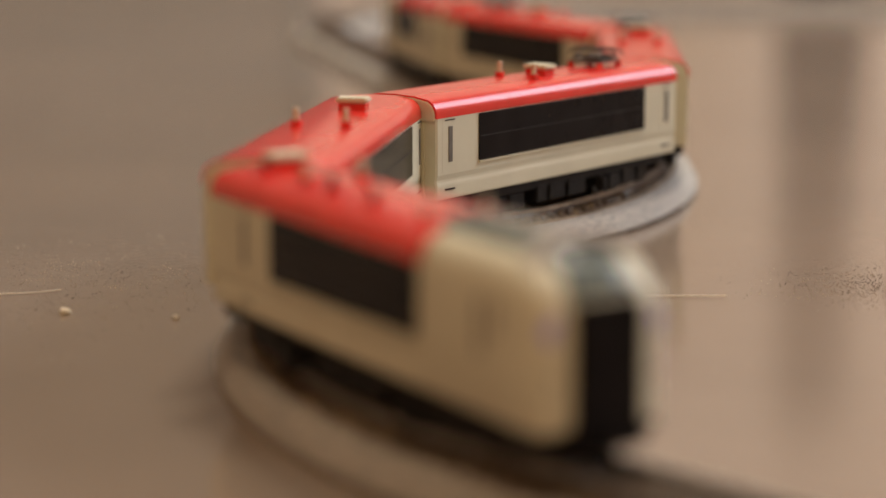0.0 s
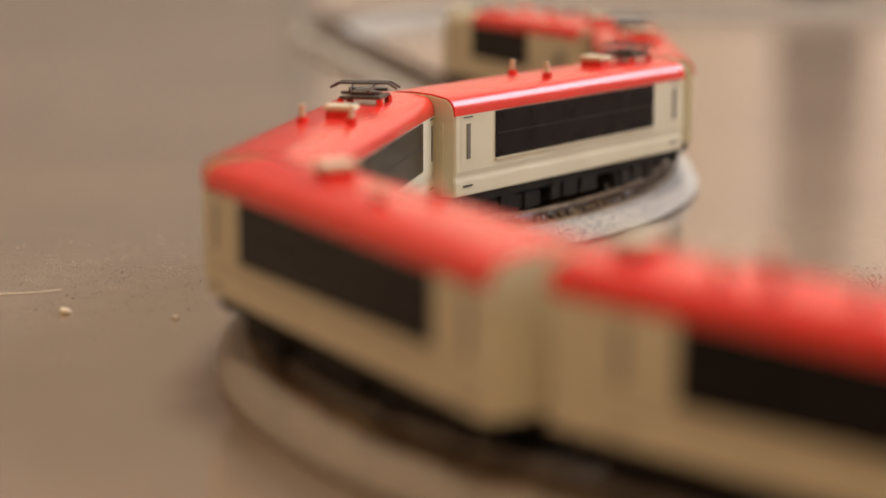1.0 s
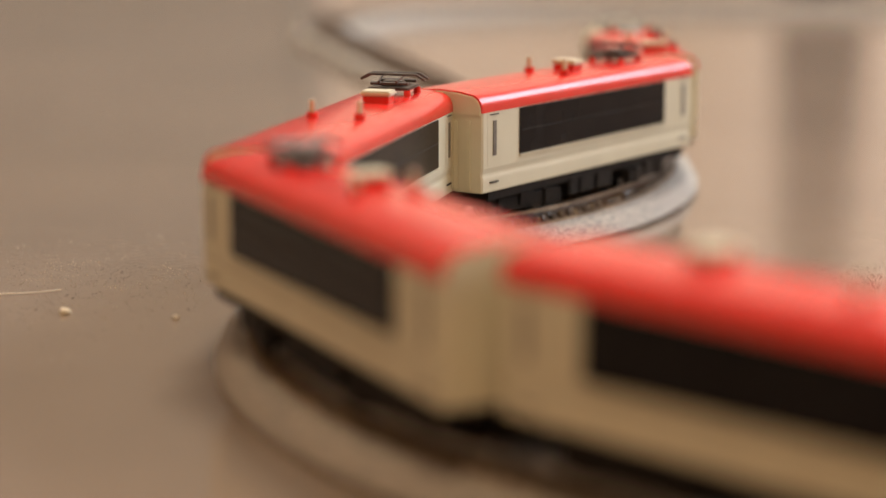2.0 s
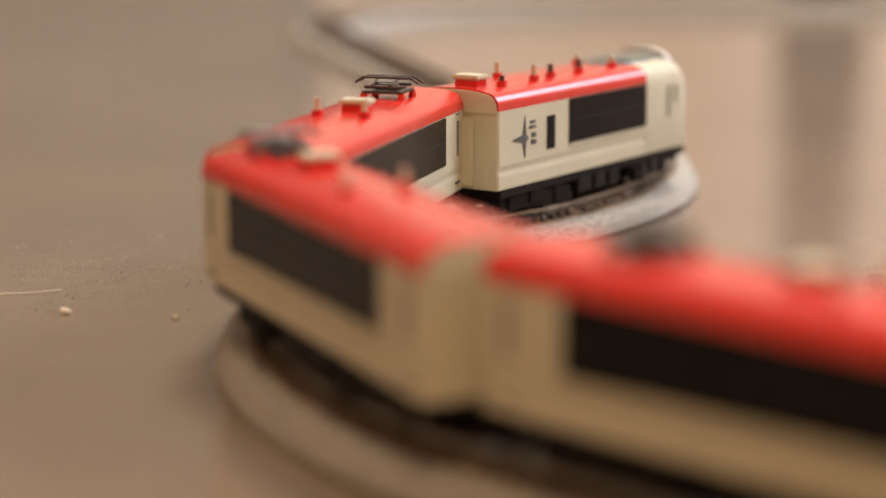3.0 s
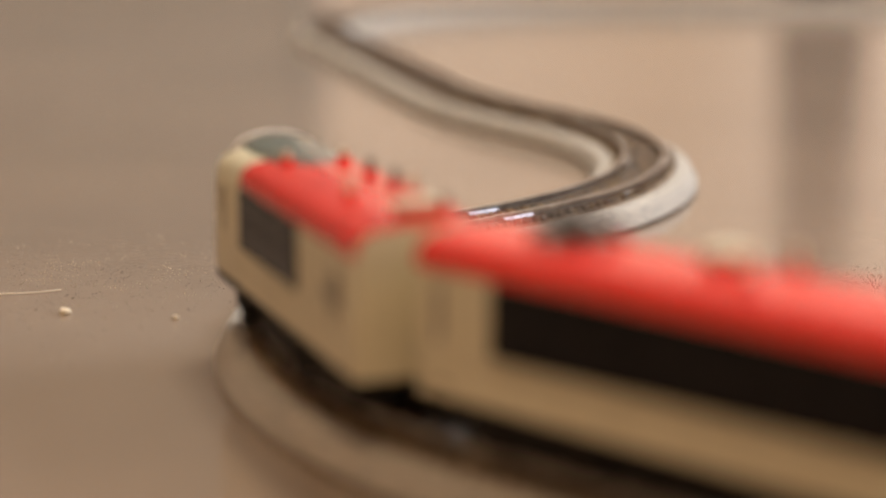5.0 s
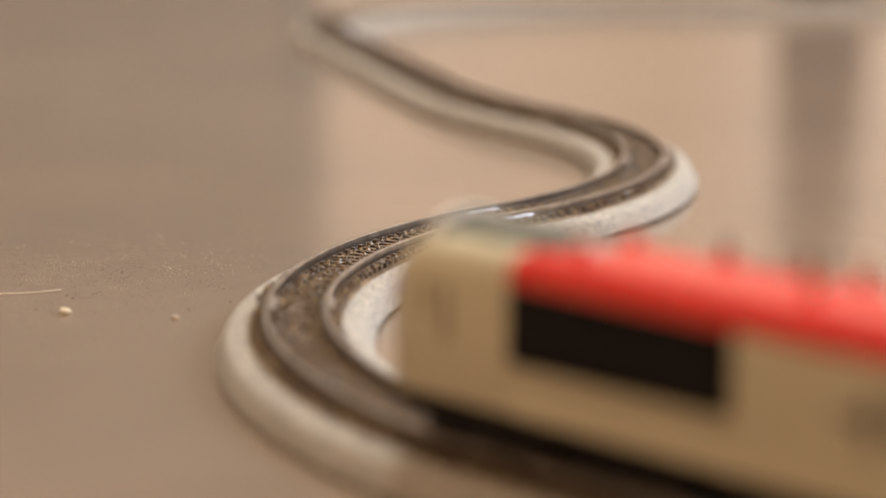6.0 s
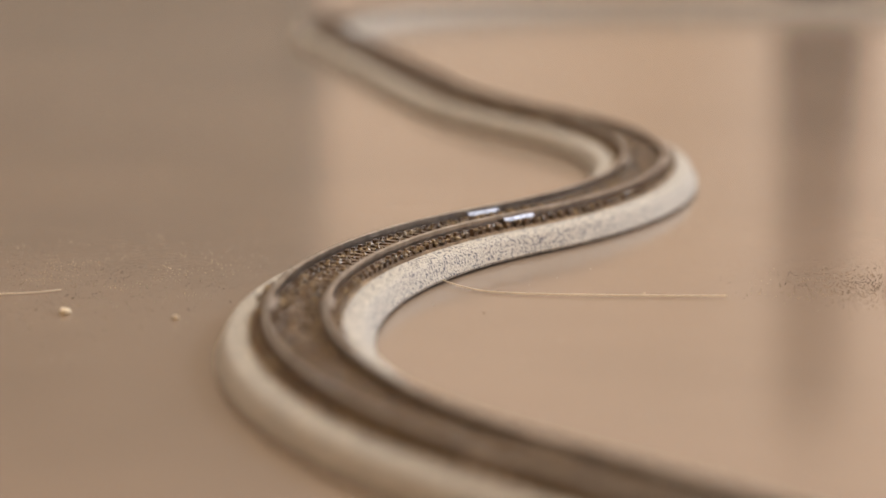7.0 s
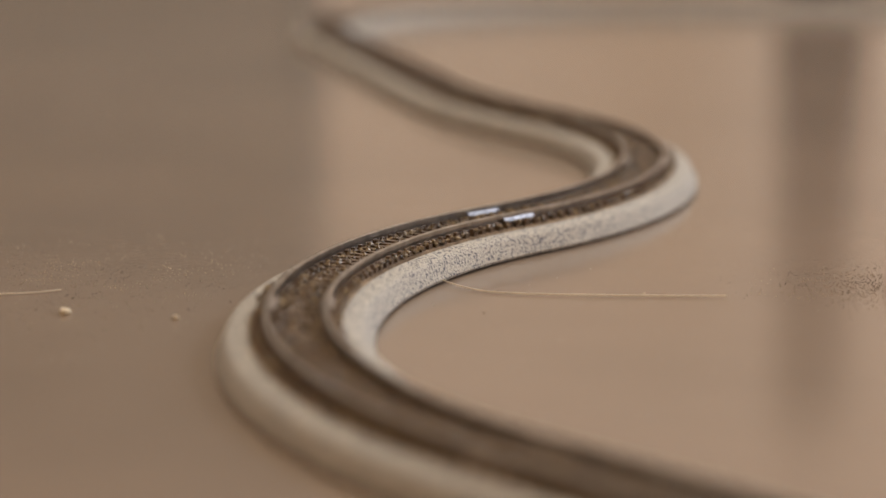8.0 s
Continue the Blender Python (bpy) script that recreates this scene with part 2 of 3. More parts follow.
def track_section(s0, s1, rng):
    thing = tagged(new("track_section"), "curved model railway track on grey speckled roadbed" if abs(track(s0)[2] - track(s1)[2]) > 0.05 else "straight model railway track on grey speckled roadbed",
                   "model track", "joined track sections")
    part("roadbed", sweep(ROADBED, s0 + 0.00002, s1 - 0.00002), M_GRAVEL, thing, "light grey speckled plastic roadbed", smooth=True)
    part("ballast_bed", sweep(BED, s0 + 0.0002, s1 - 0.0002), M_BALLAST, thing, "brown ballast between the rails")
    for c in (-GAUGE, GAUGE):
        part("rail", sweep(rail_profile(c), s0 + 0.00005, s1 - 0.00005), M_RAIL, thing, "tarnished nickel rail", smooth=True)
        o = 0.0013
        if not -0.35 < s0 < 0.40:
            continue
        part("rail_joiner", sweep([(c - o, 0.0052), (c - o, 0.0063), (c - 0.0006, 0.0069), (c - 0.00052, 0.0069), (c - 0.00052, 0.0057), (c + 0.00052, 0.0057), (c + 0.00052, 0.0069),
                                   (c + 0.0006, 0.0069), (c + o, 0.0063), (c + o, 0.0052)], s0 - 0.0045, s0 + 0.0045), M_JOINER if s0 == JOINT else M_RAIL, thing, "metal rail joiner")
    n = int((s1 - s0) / 0.0028)
    for i in range(n):
        s = s0 + (i + 0.5) * (s1 - s0) / n
        if s - s0 < 0.0008 or s1 - s < 0.0008:
            continue
        ob = new("sleeper", SLEEPER)
        ob.parent = thing
        x, y, a = track(s)
        ob.matrix_basis = Matrix.Translation((x, y, 0.0046)) @ Matrix.Rotation(a, 4, "Z")
    if s1 > -0.32 and s0 < 0.25:
        verts, faces = [], []
        for i in range(int((s1 - s0) / 0.00012)):
            s = s0 + rng.random() * (s1 - s0)
            side = rng.choice((-1, 1))
            lane = rng.random()
            off = side * (GAUGE + rng.choice((-1, 1)) * rng.uniform(0.0009, 0.0026)) if lane < 0.65 else rng.uniform(-0.0035, 0.0035)
            r = rng.uniform(0.0003, 0.00062)
            c = beside(s, off, 0.0059 + rng.uniform(-0.0002, 0.0003))
            k = len(verts)
            spin = rng.random() * 6.28
            for j in range(4):
                q = spin + j * 1.5708
                verts.append((c.x + r * rng.uniform(0.7, 1.2) * math.cos(q), c.y + r * rng.uniform(0.7, 1.2) * math.sin(q), c.z + r * rng.uniform(-0.2, 0.2)))
            verts.append((c.x, c.y, c.z + r * rng.uniform(0.6, 1.0)))
            verts.append((c.x, c.y, c.z - r))
            for j in range(4):
                faces.append((k + j, k + (j + 1) % 4, k + 4))
                faces.append((k + (j + 1) % 4, k + j, k + 5))
        me = bpy.data.meshes.new("ballast")
        me.from_pydata(verts, [], faces)
        me.materials.append(M_STONE)
        ob = new("ballast", me)
        ob.parent = thing
        tagged(ob, "small brown ballast stones beside the rails", kind="stuff")
    return thing


CUTS = [-1.05, -0.80, -0.55, -0.30, -0.1883, -0.094, JOINT, 0.0840, 0.1679, 0.2574, 0.3640, 0.4724, 0.5942, 0.7160, 0.9141, 1.1621, 1.4101]
stones = random.Random(5)
for a, b in zip(CUTS, CUTS[1:]):
    track_section(a, b, stones)

# ---------------------------------------------------------------- train cars
# car space: x forward, y left, z up from the rail top; the middle of the car at x = 0
LEN = 0.0844
HALF = 0.0096
Z_BOT, Z_BELT, Z_RED, Z_ROOF = 0.0066, 0.0107, 0.0222, 0.0261


def body_ring(x, grow=1.0, top=Z_RED, low=Z_BOT):
    w = HALF * grow
    side = [(w * 0.985, low), (w * 0.995, low + 0.0003), (w * 0.995, 0.0090), (w * 0.990, 0.0094), (w * 0.976, 0.0099), (w * 0.975, 0.0103), (w, Z_BELT + 0.0006), (w, top)]
    return [(x, y, z) for y, z in side] + [(x, -y, z) for y, z in side[::-1]]


def roof_ring(x, grow=1.0, drop=0.0):
    w = HALF * grow
    arc = [(w * 1.004, Z_RED - 0.0002), (w * 1.000, Z_RED + 0.0009), (w * 0.980, Z_RED + 0.0016), (w * 0.940, Z_RED + 0.0023), (w * 0.880, Z_RED + 0.0028), (w * 0.800, Z_RED + 0.0032), (w * 0.45, Z_ROOF - 0.0002), (0.0, Z_ROOF)]
    pts = arc + [(-y, z) for y, z in arc[:-1][::-1]]
    return [(x, y, z - drop) for y, z in pts]


def bolt(thing, x, y, h=0.0029, mat=None):
    part("roof_socket", rod((x, y, Z_ROOF - 0.0008), (x, y, Z_ROOF + 0.0008), 0.0010, sides=12), M_RED, thing, "red moulded socket")
    part("roof_pin", rod((x, y, Z_ROOF + 0.0006), (x, y, Z_ROOF + h), 0.00055, sides=10), mat or M_CREAM, thing, "small upright roof pin", bevel=0.0001)


def roof_box(thing, x, y, sx, sy, h=0.0021):
    part("roof_box_base", box(x - sx * 0.42, x + sx * 0.42, y - sy * 0.42, y + sy * 0.42, Z_ROOF - 0.0012, Z_ROOF + h * 0.55), M_RED, thing, "red base of the roof box", bevel=0.0002)
    part("roof_box", box(x - sx / 2, x + sx / 2, y - sy / 2, y + sy / 2, Z_ROOF + h * 0.55, Z_ROOF + h), M_CREAM, thing, "cream roof box", bevel=0.0003)


def pantograph(thing, x):
    base = part("pantograph", box(x - 0.0042, x + 0.0042, -0.0040, 0.0040, Z_ROOF + 0.0009, Z_ROOF + 0.0014), M_PANTO, thing, "dark folded pantograph", bevel=0.0002)
    for dx in (-0.0036, 0.0036):
        for y in (-0.0036, 0.0036):
            part("insulator", rod((x + dx, y, Z_ROOF - 0.0004), (x + dx, y, Z_ROOF + 0.0010), 0.0008, sides=10, r2=0.0006), M_RED, base, "red insulator")
    for y in (-0.0024, 0.0024):
        part("lower_arm", rod((x - 0.003, y, Z_ROOF + 0.0014), (x + 0.0044, y * 0.7, Z_ROOF + 0.0024), 0.00030, sides=6), M_PANTO, base)
        part("upper_arm", rod((x + 0.0044, y * 0.7, Z_ROOF + 0.0026), (x - 0.001, y * 0.9, Z_ROOF + 0.0035), 0.0002, sides=6), M_PANTO, base)
    for dx in (-0.0019, 0.0007):
        bm = rod((x + dx, -0.0046, Z_ROOF + 0.0036), (x + dx, 0.0046, Z_ROOF + 0.0036), 0.00026, sides=6)
        for sg in (-1, 1):
            rod((x + dx, sg * 0.0046, Z_ROOF + 0.0036), (x + dx, sg * 0.0062, Z_ROOF + 0.0026), 0.00024, bm, 6)
        part("contact_strip", bm, M_PANTO, base)
    for dx in (-0.0030, 0.0030):
        part("cross_bar", rod((x + dx, -0.0036, Z_ROOF + 0.0021), (x + dx, 0.0036, Z_ROOF + 0.0021), 0.00034, sides=6), M_PANTO, base)
    part("spring_box", box(x - 0.0014, x + 0.0014, -0.0020, 0.0020, Z_ROOF + 0.0012, Z_ROOF + 0.0024), M_PANTO, base, bevel=0.0002)
    part("frame_rod", rod((x - 0.0019, 0.0, Z_ROOF + 0.0036), (x + 0.0007, 0.0, Z_ROOF + 0.0036), 0.0002, sides=6), M_PANTO, base)


def bogie(thing, x):
    b = part("bogie", box(-0.0105, 0.0105, -0.0070, 0.0070, 0.0022, 0.0052), M_UNDER, thing, "black bogie", at=pose(x, 0, 0), bevel=0.0004)
    for sg in (-1, 1):
        bm = box(-0.0110, 0.0110, sg * 0.0076 - 0.0008, sg * 0.0076 + 0.0008, 0.0014, 0.0044)
        for ax in (-0.007, 0.007):
            box(ax - 0.0017, ax + 0.0017, sg * 0.0081 - 0.0007, sg * 0.0081 + 0.0007, 0.0012, 0.0046, bm)
        box(-0.0022, 0.0022, sg * 0.0081 - 0.0007, sg * 0.0081 + 0.0007, 0.0022, 0.0050, bm)
        part("side_frame", bm, M_UNDER, b, bevel=0.0002)
    wheels = []
    for ax in (-0.007, 0.007):
        bm = rod((0, -0.0052, 0), (0, 0.0052, 0), 0.0007, sides=8)
        for sg in (-1, 1):
            rod((0, sg * 0.0036, 0), (0, sg * 0.0053, 0), 0.0028, bm, 20)
            rod((0, sg * 0.0034, 0), (0, sg * 0.0038, 0), 0.0033, bm, 20)
        wheels.append((part("wheelset", bm, M_WHEEL, b, "dark metal wheels on an axle", at=pose(ax, 0, 0.0028)), ax))
    return b, wheels


def window_band(thing, x0, x1, side):
    y = side * HALF
    w = part("window_panel", box(x0, x1, min(y, y + side * 0.00028), max(y, y + side * 0.00028), 0.0129, 0.0219), M_BLACK, thing, "glossy black window panel", bevel=0.0001)
    yy = y + side * 0.0003
    part("seam", box(x0 + 0.0004, x1 - 0.0004, yy - 0.00006, yy + 0.00006, 0.01745, 0.01760), M_SEAM, w)
    part("lower_trim", box(x0, x1, min(y, y + side * 0.0005), max(y, y + side * 0.0005), 0.01245, 0.01275), M_CREAM, w, "thin cream sill line")


def side_door(thing, x, side, glass):
    y = side * HALF
    d = part("door", box(x - 0.0024, x + 0.0024, min(y * 0.99, y + side * 0.00006), max(y * 0.99, y + side * 0.00003), 0.0118, 0.0219), M_CREAM, thing)
    y2 = y + side * 0.00018
    part("door_window", box(x - 0.00055, x + 0.00055, min(y, y2), max(y, y2), 0.0136, 0.0203), glass, d, "narrow dark door window")
    part("grab_rail", box(x - 0.0013, x + 0.0016, min(y, y2), max(y, y2), 0.02145, 0.02165), M_SEAM, d)
    part("step", box(x - 0.0013, x + 0.0016, min(y * 0.99, y2), max(y * 0.99, y2), 0.0083, 0.0086), M_SEAM, d)


def end_wall(thing, x, out):
    g = part("gangway", box(min(x, x + out * 0.0010), max(x, x + out * 0.0010), -0.0042, 0.0042, 0.0070, 0.0205), M_CREAM, thing, "cream gangway frame", bevel=0.0003)
    part("gangway_door", box(min(x, x + out * 0.0013), max(x, x + out * 0.0013), -0.0024, 0.0024, 0.0076, 0.0190), M_CREAM, g)
    for y in (-0.0066, 0.0066):
        part("end_rib", box(min(x, x + out * 0.0004), max(x, x + out * 0.0004), y - 0.0003, y + 0.0003, 0.0072, 0.0205), M_CREAM, thing)


def underfloor(thing):
    part("underframe", box(-LEN / 2 + 0.003, LEN / 2 - 0.003, -0.0088, 0.0088, 0.0046, 0.0068), M_UNDER, thing, "black underframe", bevel=0.0003)
    for x0, x1, side in ((-0.0085, -0.0020, 1), (-0.0012, 0.0046, 1), (0.0052, 0.0090, 1), (-0.0090, -0.0030, -1), (-0.0020, 0.0030, -1), (0.0038, 0.0088, -1)):
        part("equipment_box", box(x0, x1, min(side * 0.0030, side * 0.0090), max(side * 0.0030, side * 0.0090), 0.0018, 0.0056), M_UNDER, thing, bevel=0.0003)


def coupler(thing, x, out):
    c = part("coupler", box(min(x, x + out * 0.0024), max(x, x + out * 0.0024), -0.0009, 0.0009, 0.0034, 0.0050), M_UNDER, thing, "black coupler", bevel=0.0002)
    return c


def middle_car(name_label, kind):
    """kind: near or rear, where the pantograph stands behind the pins; none for a car without."""
    car = tagged(new("train_car"), name_label, "model train", "cars of the train")
    h = LEN / 2
    part("body", loft([body_ring(-h, 0.97), body_ring(-h + 0.0004), body_ring(h - 0.0004), body_ring(h, 0.97)]), M_CREAM, car, "cream body shell")
    for out in (-1, 1):
        part("end_arch", loft([roof_ring(out * (h - 0.0002), 0.985, 0.0001), roof_ring(out * h, 0.96, 0.0003), roof_ring(out * (h + 0.0002), 0.94, 0.0005)]), M_CREAM, car, "cream arch at the end of the roof")
    part("roof", loft([roof_ring(-h), roof_ring(h)]), M_RED, car, "glossy red rounded roof", smooth=True)
    for sg in (-1, 1):
        window_band(car, -0.0292, 0.0292, sg)
        side_door(car, 0.0380, sg, M_GREYGLASS)
        side_door(car, -0.0380, sg, M_GREYGLASS)
    for out in (-1, 1):
        end_wall(car, out * h, out)
        coupler(car, out * h, out)
    underfloor(car)
    for y in (-0.0040, 0.0045):
        bolt(car, 0.0040, y)
    if kind == "near":
        roof_box(car, -0.0030, 0.0010, 0.0042, 0.0058)
        pantograph(car, -0.0245)
    else:
        roof_box(car, -0.0195, 0.0010, 0.0046, 0.0058)
        if kind == "rear":
            pantograph(car, -0.0335)
    return car


def emblem(thing, x, side):
    """Four pointed grey star and a few plain bars on the side wall."""
    y = side * (HALF + 0.0001)
    bm = bmesh.new()
    z = 0.0158
    fwd = -1 if side < 0 else 1
    tips = [(0.0050 * fwd, 0.0), (0.0007, 0.0008), (0.0, 0.0044), (-0.0005, 0.0007), (-0.0014 * fwd, 0.0), (-0.0005, -0.0007), (0.0, -0.0038), (0.0007, -0.0008)]
    tips = [(t[0] if i in (0, 4) else t[0] * fwd, t[1]) for i, t in enumerate(tips)]
    rings = [[(x + a, y + e, z + b) for a, b in tips] for e in (-0.00008, 0.00008)]
    loft(rings, bm)
    e = part("emblem", bm, M_MARK, thing, "grey star emblem")
    for k, (dx, z0, w, hh) in enumerate(((-0.0030, 0.0188, 0.0020, 0.0005), (-0.0030, 0.0178, 0.0024, 0.0005), (-0.0034, 0.0162, 0.0016, 0.0009), (-0.0034, 0.0148, 0.0018, 0.0009))):
        xc = x + dx * fwd
        part("emblem_bar", box(xc - w / 2, xc + w / 2, y - 0.00008, y + 0.00008, z0 - hh / 2, z0 + hh / 2), M_MARK, e)


def cab_car(label, window_from, with_emblem):
    """End car with its cab towards +x."""
    car = tagged(new("train_car"), label, "model train", "cars of the train")
    h = 0.0412
    cab0 = 0.0190
    part("body", loft([body_ring(-h, 0.97), body_ring(-h + 0.0004), body_ring(cab0)]), M_CREAM, car, "cream body shell")
    part("end_arch", loft([roof_ring(-h - 0.0002, 0.94, 0.0005), roof_ring(-h, 0.96, 0.0003), roof_ring(-h + 0.0002, 0.985, 0.0001)]), M_CREAM, car, "cream arch at the end of the roof")
    part("roof", loft([roof_ring(-h), roof_ring(cab0)]), M_RED, car, "glossy red rounded roof", smooth=True)

    def nose_ring(x, grow, top, low):
        w = HALF * grow
        side = [(w * 0.97, low), (w, low + 0.0008), (w, 0.0150), (w * 0.995, 0.0205 * top), (w * 0.95, 0.0234 * top), (w * 0.84, 0.0250 * top), (w * 0.62, 0.0259 * top), (w * 0.30, 0.0262 * top)]
        return [(x, y, z) for y, z in side] + [(x, -y, z) for y, z in side[::-1]]

    nose = part("cab", loft([nose_ring(cab0, 1.0, 1.0, Z_BOT), nose_ring(0.0320, 1.0, 1.0, Z_BOT), nose_ring(0.0365, 0.98, 0.975, 0.0064), nose_ring(0.0392, 0.91, 0.90, 0.0060),
                             nose_ring(0.0407, 0.80, 0.83, 0.0062), nose_ring(0.0414, 0.64, 0.77, 0.0070)]), M_CREAM, car, "cream rounded driving cab", smooth=True)
    # dome of the windscreen
    def dome(x, w, t):
        return [(x, w * math.cos(math.radians(a)), Z_ROOF - 0.0012 + t * math.sin(math.radians(a))) for a in range(0, 181, 15)]
    part("canopy", loft([dome(0.0110, 0.0022, 0.0012), dome(0.0145, 0.0046, 0.0021), dome(0.0185, 0.0060, 0.0027), dome(0.0250, 0.0065, 0.0027), dome(0.0345, 0.0062, 0.0027)]),
         M_GLASS, nose, "tinted clear windscreen dome", smooth=True)
    bm = bmesh.new()
    outer, inner = dome(0.0345, 0.0068, 0.0032), dome(0.0345, 0.0056, 0.0022)
    outer2, inner2 = [(x + 0.0016, y, z) for x, y, z in outer], [(x + 0.0016, y, z) for x, y, z in inner]
    loft([outer, outer2, inner2, inner, outer], bm, caps=False)
    part("windscreen_frame", bm, M_WINFRAME, nose, "white arched windscreen frame", smooth=True)
    part("windscreen", loft([[(x + 0.0006, y, z) for x, y, z in dome(0.0326, 0.0059, 0.0024)], [(x + 0.0042, y, z - 0.0010) for x, y, z in dome(0.0326, 0.0056, 0.0022)], [(x + 0.0082, y, z - 0.0034) for x, y, z in dome(0.0326, 0.0048, 0.0014)]]), M_GLASS, nose, "dark sloping windscreen", smooth=True)
    part("windscreen_shade", box(0.0346, 0.0352, -0.0044, 0.0044, Z_ROOF - 0.001, Z_ROOF + 0.0008), M_BLACK, nose)
    part("front_door", box(0.0396, 0.0424, -0.0046, 0.0046, 0.0048, 0.0212), M_BLACK, nose, "black front gangway door", bevel=0.0003)
    for sg in (-1, 1):
        part("headlight", rod((0.0375, sg * 0.0064, 0.0182), (0.0410, sg * 0.0063, 0.0180), 0.0017, sides=16), M_LENS_GLOW, nose, "headlight lens with its lilac glow painted in")
        part("tail_lamp", box(0.0386, 0.0411, sg * 0.0062 - 0.0010, sg * 0.0062 + 0.0010, 0.0120, 0.0128), M_SEAM, nose)
        y = sg * HALF
        for x0, x1, z0, z1 in ((0.0288, 0.0302, 0.0138, 0.0205), (0.0322, 0.0332, 0.0165, 0.0205)):
            part("cab_window", box(x0, x1, min(y * 0.985, y * 1.012), max(y * 0.985, y * 1.012), z0, z1), M_CABGLASS, nose, "narrow grey cab side window")
        window_band(car, window_from, cab0 - 0.0002, sg)
        if with_emblem:
            if sg < 0:
                part("door_window", box(-0.0229, -0.0199, min(y, y * 1.02), max(y, y * 1.02), 0.0127, 0.0193), M_BLACK, car, "narrow black door window")
            emblem(car, -0.0315, sg)
        else:
            side_door(car, -0.0300, sg, M_GREYGLASS)
    part("skirt", box(0.0340, 0.0404, -0.0070, 0.0070, 0.0030, 0.0064), M_UNDER, car, "black front skirt", bevel=0.0006)
    end_wall(car, -h, -1)
    coupler(car, -h, -1)
    coupler(car, 0.0404, 1)
    underfloor(car)
    roof_box(car, -0.0360, 0.0, 0.0046, 0.0060)
    bolt(car, -0.0325, -0.0050, 0.0018, M_PANTO)
    for y in (-0.0048, 0.0038):
        bolt(car, -0.0200, y)
    for x in (-0.0130, -0.0015):
        bolt(car, x, -0.0045, 0.0024, M_PANTO)
    for y in (-0.0046, 0.0040):
        bolt(car, 0.0125, y, 0.0020)
    return car


PIVOT = 0.55 * LEN / 2
GAP = 0.0861
CARS = []
for k in range(6):
    if k == 0:
        car, turn = cab_car("leading cream and red model train car with black nose door", -0.0218, False), 1
    elif k == 5:
        car, turn = cab_car("tail cream and red model train car with star emblem", -0.0142, True), -1
    elif k == 1:
        car, turn = middle_car("cream and red model train car with no pantograph", "none"), 1
    else:
        car, turn = middle_car("cream and red model train car with dark folded pantograph", "rear" if k == 3 else "near"), 1
    if k == 0:
        for piece in car.children_recursive:               # the leading cab is a little longer than the tail one
            for v in piece.data.vertices:
                if v.co.x > 0.025:
                    v.co.x += 0.0035
    CARS.append((car, turn, [bogie(car, PIVOT), bogie(car, -PIVOT)], (k - 5) * GAP))


# ---------------------------------------------------------------- small things on the floor
def fibre(points, r, label):
    c = bpy.data.curves.new("fibre", "CURVE")
    c.dimensions, c.bevel_depth, c.bevel_resolution = "3D", r, 2
    sp = c.splines.new("NURBS")
    sp.points.add(len(points) - 1)
    for q, (x, y, z) in zip(sp.points, points):
        q.co = (x, y, z, 1)
    sp.use_endpoint_u, sp.order_u = True, 3
    c.materials.append(M_FIBRE)
    ob = new("fibre", c)
    return tagged(ob, label, "fibre")


def crumb(x, y, r, seed, label):
    rng = random.Random(seed)
    bm = bmesh.new()
    bmesh.ops.create_icosphere(bm, subdivisions=2, radius=r)
    for v in bm.verts:
        v.co *= 1 + rng.uniform(-0.25, 0.25)
        v.co.z *= 0.6
    ob = finish("crumb", bm, M_CRUMB, smooth=True, at=pose(x, y, r * 0.5, 0, 0, rng.uniform(0, 180)))
    return tagged(ob, label, "crumb")


def dust(n, x0, x1, y0, y1, seed):
    """Tiny specks lying on the floor, one joined sheet of grains."""
    rng = random.Random(seed)
    verts, faces = [], []
    for i in range(n):
        x, y = rng.gauss((x0 + x1) / 2, (x1 - x0) / 3.6), rng.gauss((y0 + y1) / 2, (y1 - y0) / 3.6)
        r = 0.00005 + 0.00016 * rng.random() ** 3
        k = len(verts)
        q = rng.random() * 6.28
        for j in range(3):
            verts.append((x + r * math.cos(q + j * 2.09), y + r * math.sin(q + j * 2.09), 0.0))
        verts.append((x, y, r * 1.2))
        faces += [(k, k + 1, k + 3), (k + 1, k + 2, k + 3), (k + 2, k, k + 3)]
    me = bpy.data.meshes.new("dust")
    me.from_pydata(verts, [], faces)
    me.materials.append(M_DUST)
    return tagged(new("dust", me), "fine dust specks on the glossy floor", "dust", kind="stuff")


fibre([(-0.0891, 0.3712, 0.0003), (-0.0795, 0.3723, 0.0004), (-0.0736, 0.3733, 0.0003), (-0.0691, 0.3758, 0.0004)], 0.00012, "thin pale fibre lying on the floor")
fibre([(-0.0008, 0.3836, 0.0009), (0.0030, 0.3780, 0.0004), (0.0100, 0.3730, 0.0003), (0.0250, 0.3710, 0.0004), (0.0380, 0.3708, 0.0003), (0.0506, 0.3703, 0.0004)], 0.00014, "long thin pale fibre beside the track")
crumb(-0.0652, 0.3568, 0.0010, 1, "small pale crumb on the floor")
crumb(-0.0456, 0.3528, 0.0006, 2, "tiny pale flake on the floor")
crumb(0.0362, 0.3737, 0.0002, 4, "tiny dark grain on the floor")
dust(4600, -0.11, -0.025, 0.345, 0.43, 3)
dust(3000, 0.061, 0.098, 0.362, 0.396, 4)
dust(200, -0.12, 0.15, 0.28, 0.45, 5)

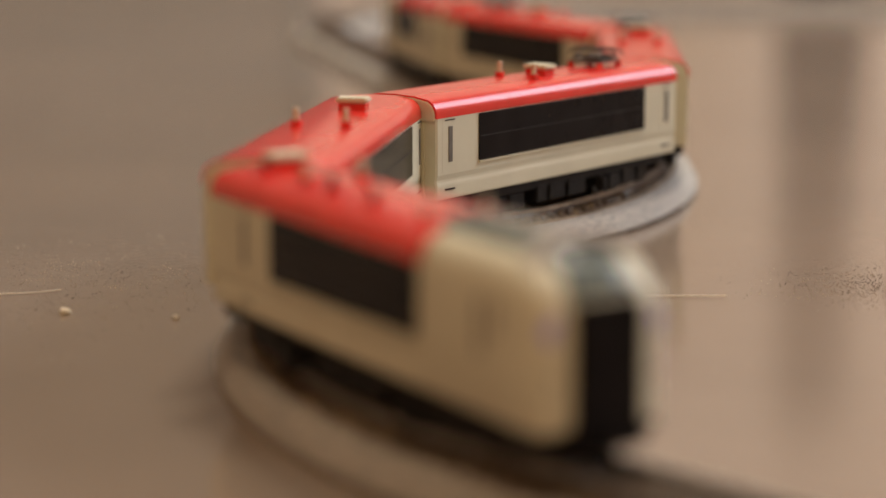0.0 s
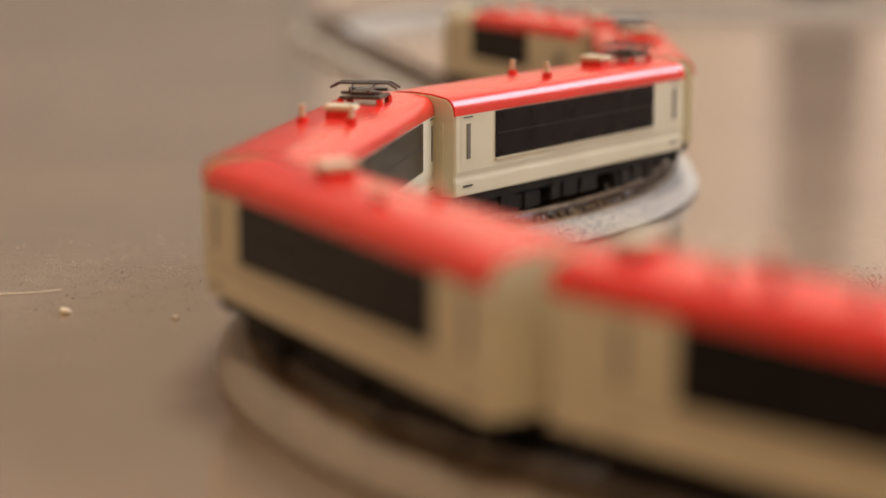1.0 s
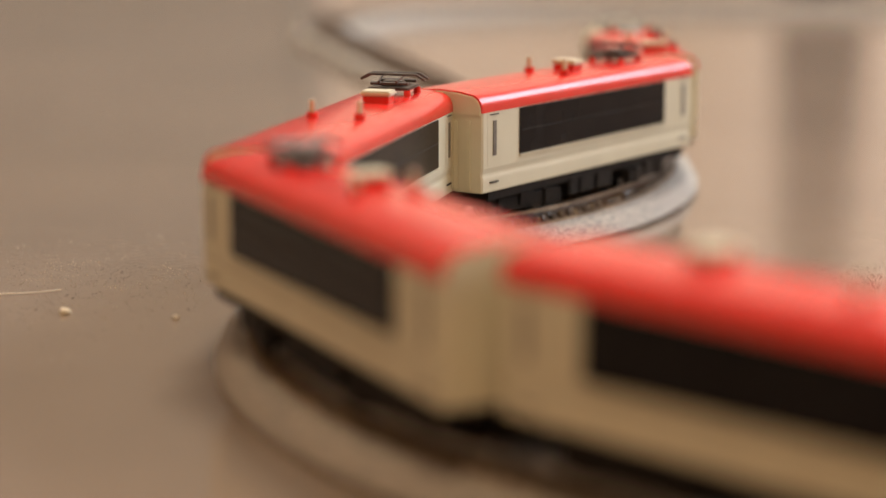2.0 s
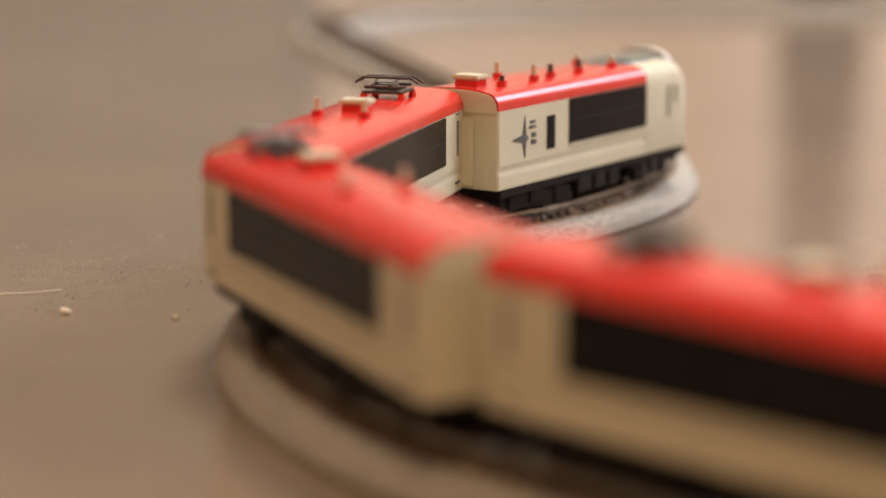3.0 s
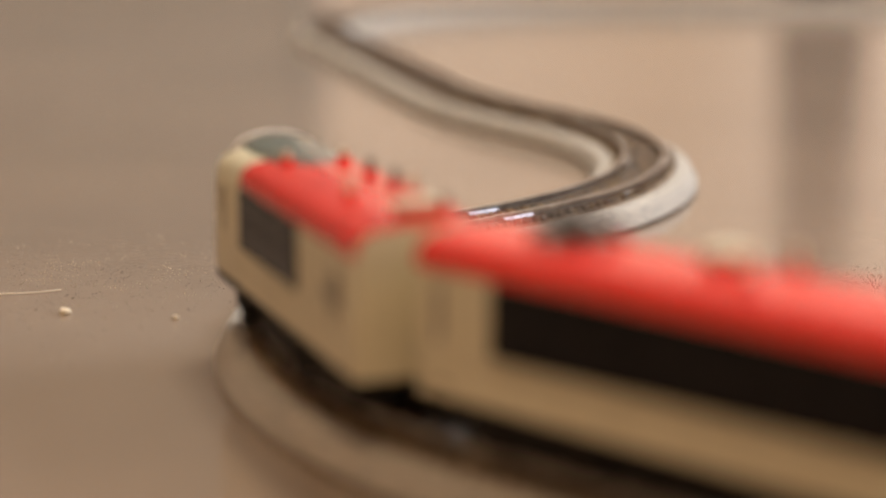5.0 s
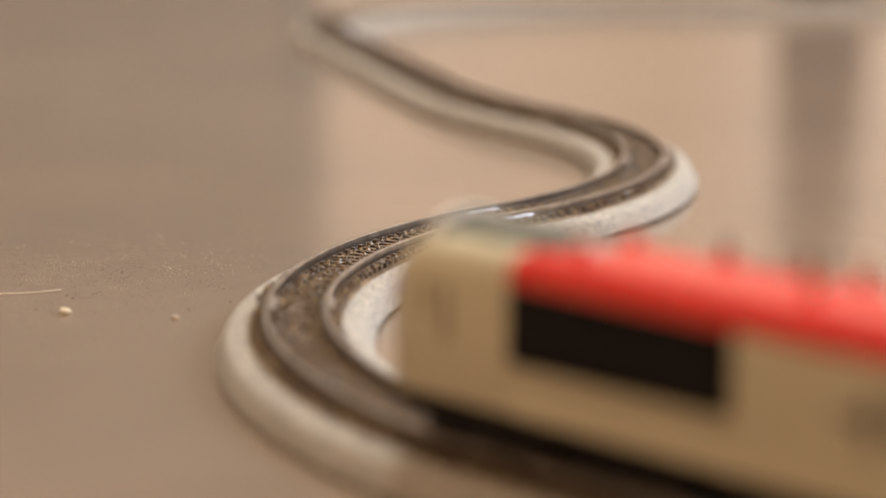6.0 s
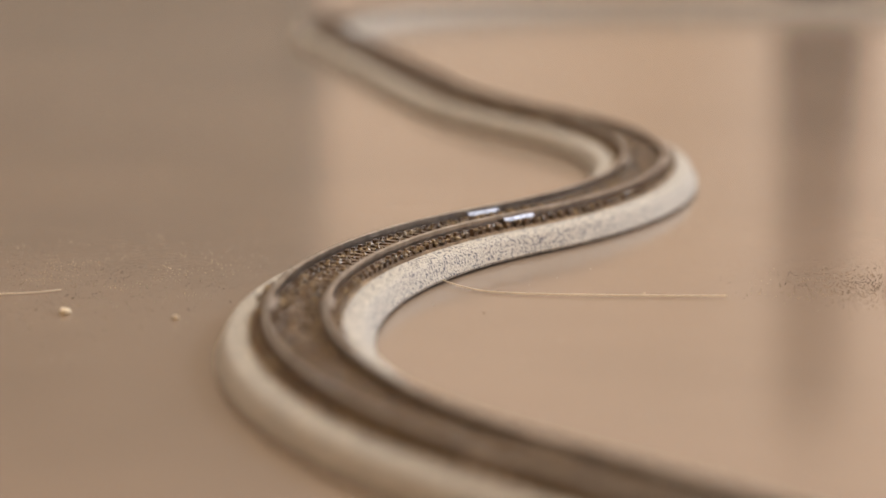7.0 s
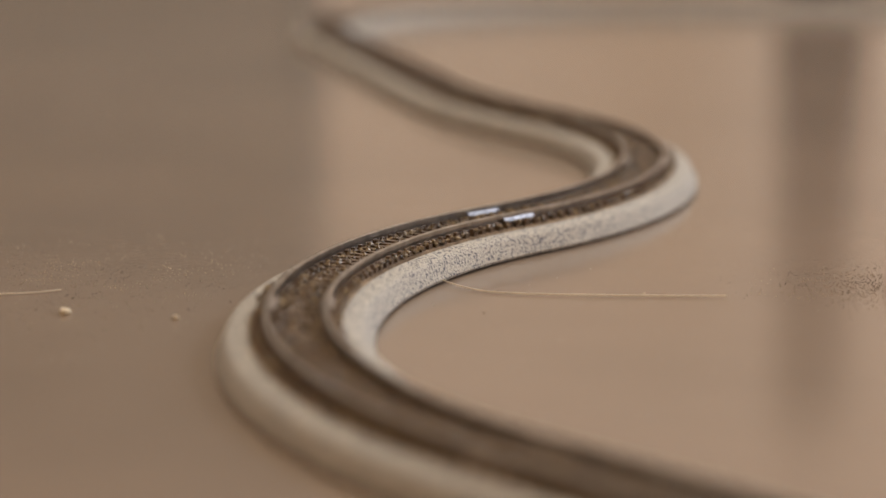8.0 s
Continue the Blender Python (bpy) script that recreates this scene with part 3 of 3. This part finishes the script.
# ---------------------------------------------------------------- what moves
# seconds and the tail car's place along the track
RUN = [(0.0, 0.2690), (0.5, 0.2302), (1.0, 0.1878), (1.5, 0.1495), (3.0, 0.0252), (3.5, -0.0136), (4.0, -0.0560), (5.5, -0.1749), (6.0, -0.2141), (8.0, -0.3720)]


def run(t):
    """Smooth place of the tail car at t (cubic through the rows)."""
    i = max(0, min(len(RUN) - 2, sum(1 for r in RUN if r[0] <= t) - 1))

    def slope(j):
        a, b = RUN[max(0, j - 1)], RUN[min(len(RUN) - 1, j + 1)]
        return (b[1] - a[1]) / (b[0] - a[0])
    (t0, s0), (t1, s1) = RUN[i], RUN[i + 1]
    d = t1 - t0
    u = (t - t0) / d
    return (2 * u ** 3 - 3 * u ** 2 + 1) * s0 + (u ** 3 - 2 * u ** 2 + u) * d * slope(i) + (3 * u ** 2 - 2 * u ** 3) * s1 + (u ** 3 - u ** 2) * d * slope(i + 1)


def car_pose(s, turn):
    ax, ay, _ = track(s - PIVOT)
    bx, by, _ = track(s + PIVOT)
    yaw = math.atan2(ay - by, ax - bx) + (0 if turn > 0 else math.pi)
    return Matrix.Translation(((ax + bx) / 2, (ay + by) / 2, RAIL_TOP)) @ Matrix.Rotation(yaw, 4, "Z"), yaw


def motions():
    for car, turn, bogies, lag in CARS:
        rows, turns = [], ([], [])
        for i in range(81):
            t = i / 10
            s = run(t) + lag
            m, yaw = car_pose(s, turn)
            rows.append((t, m))
            for k, sg in enumerate((1, -1)):
                heading = track(s - sg * turn * PIVOT)[2] + math.pi + (0 if turn > 0 else math.pi)
                turns[k].append((t, pose(sg * PIVOT, 0, 0, 0, 0, math.degrees(math.remainder(heading - yaw, 2 * math.pi)))))
        walk(car, rows)
        for (frame_, wheels), way in zip(bogies, turns):
            walk(frame_, way)
            for wheel, ax in wheels:
                spin = []
                for i in range(241):
                    t = i / 30
                    a = -turn * math.degrees((run(t) - run(0.0)) / 0.0028)
                    spin.append((t, pose(ax, 0, 0.0028, 0, a, 0)))
                walk(wheel, spin)


motions()
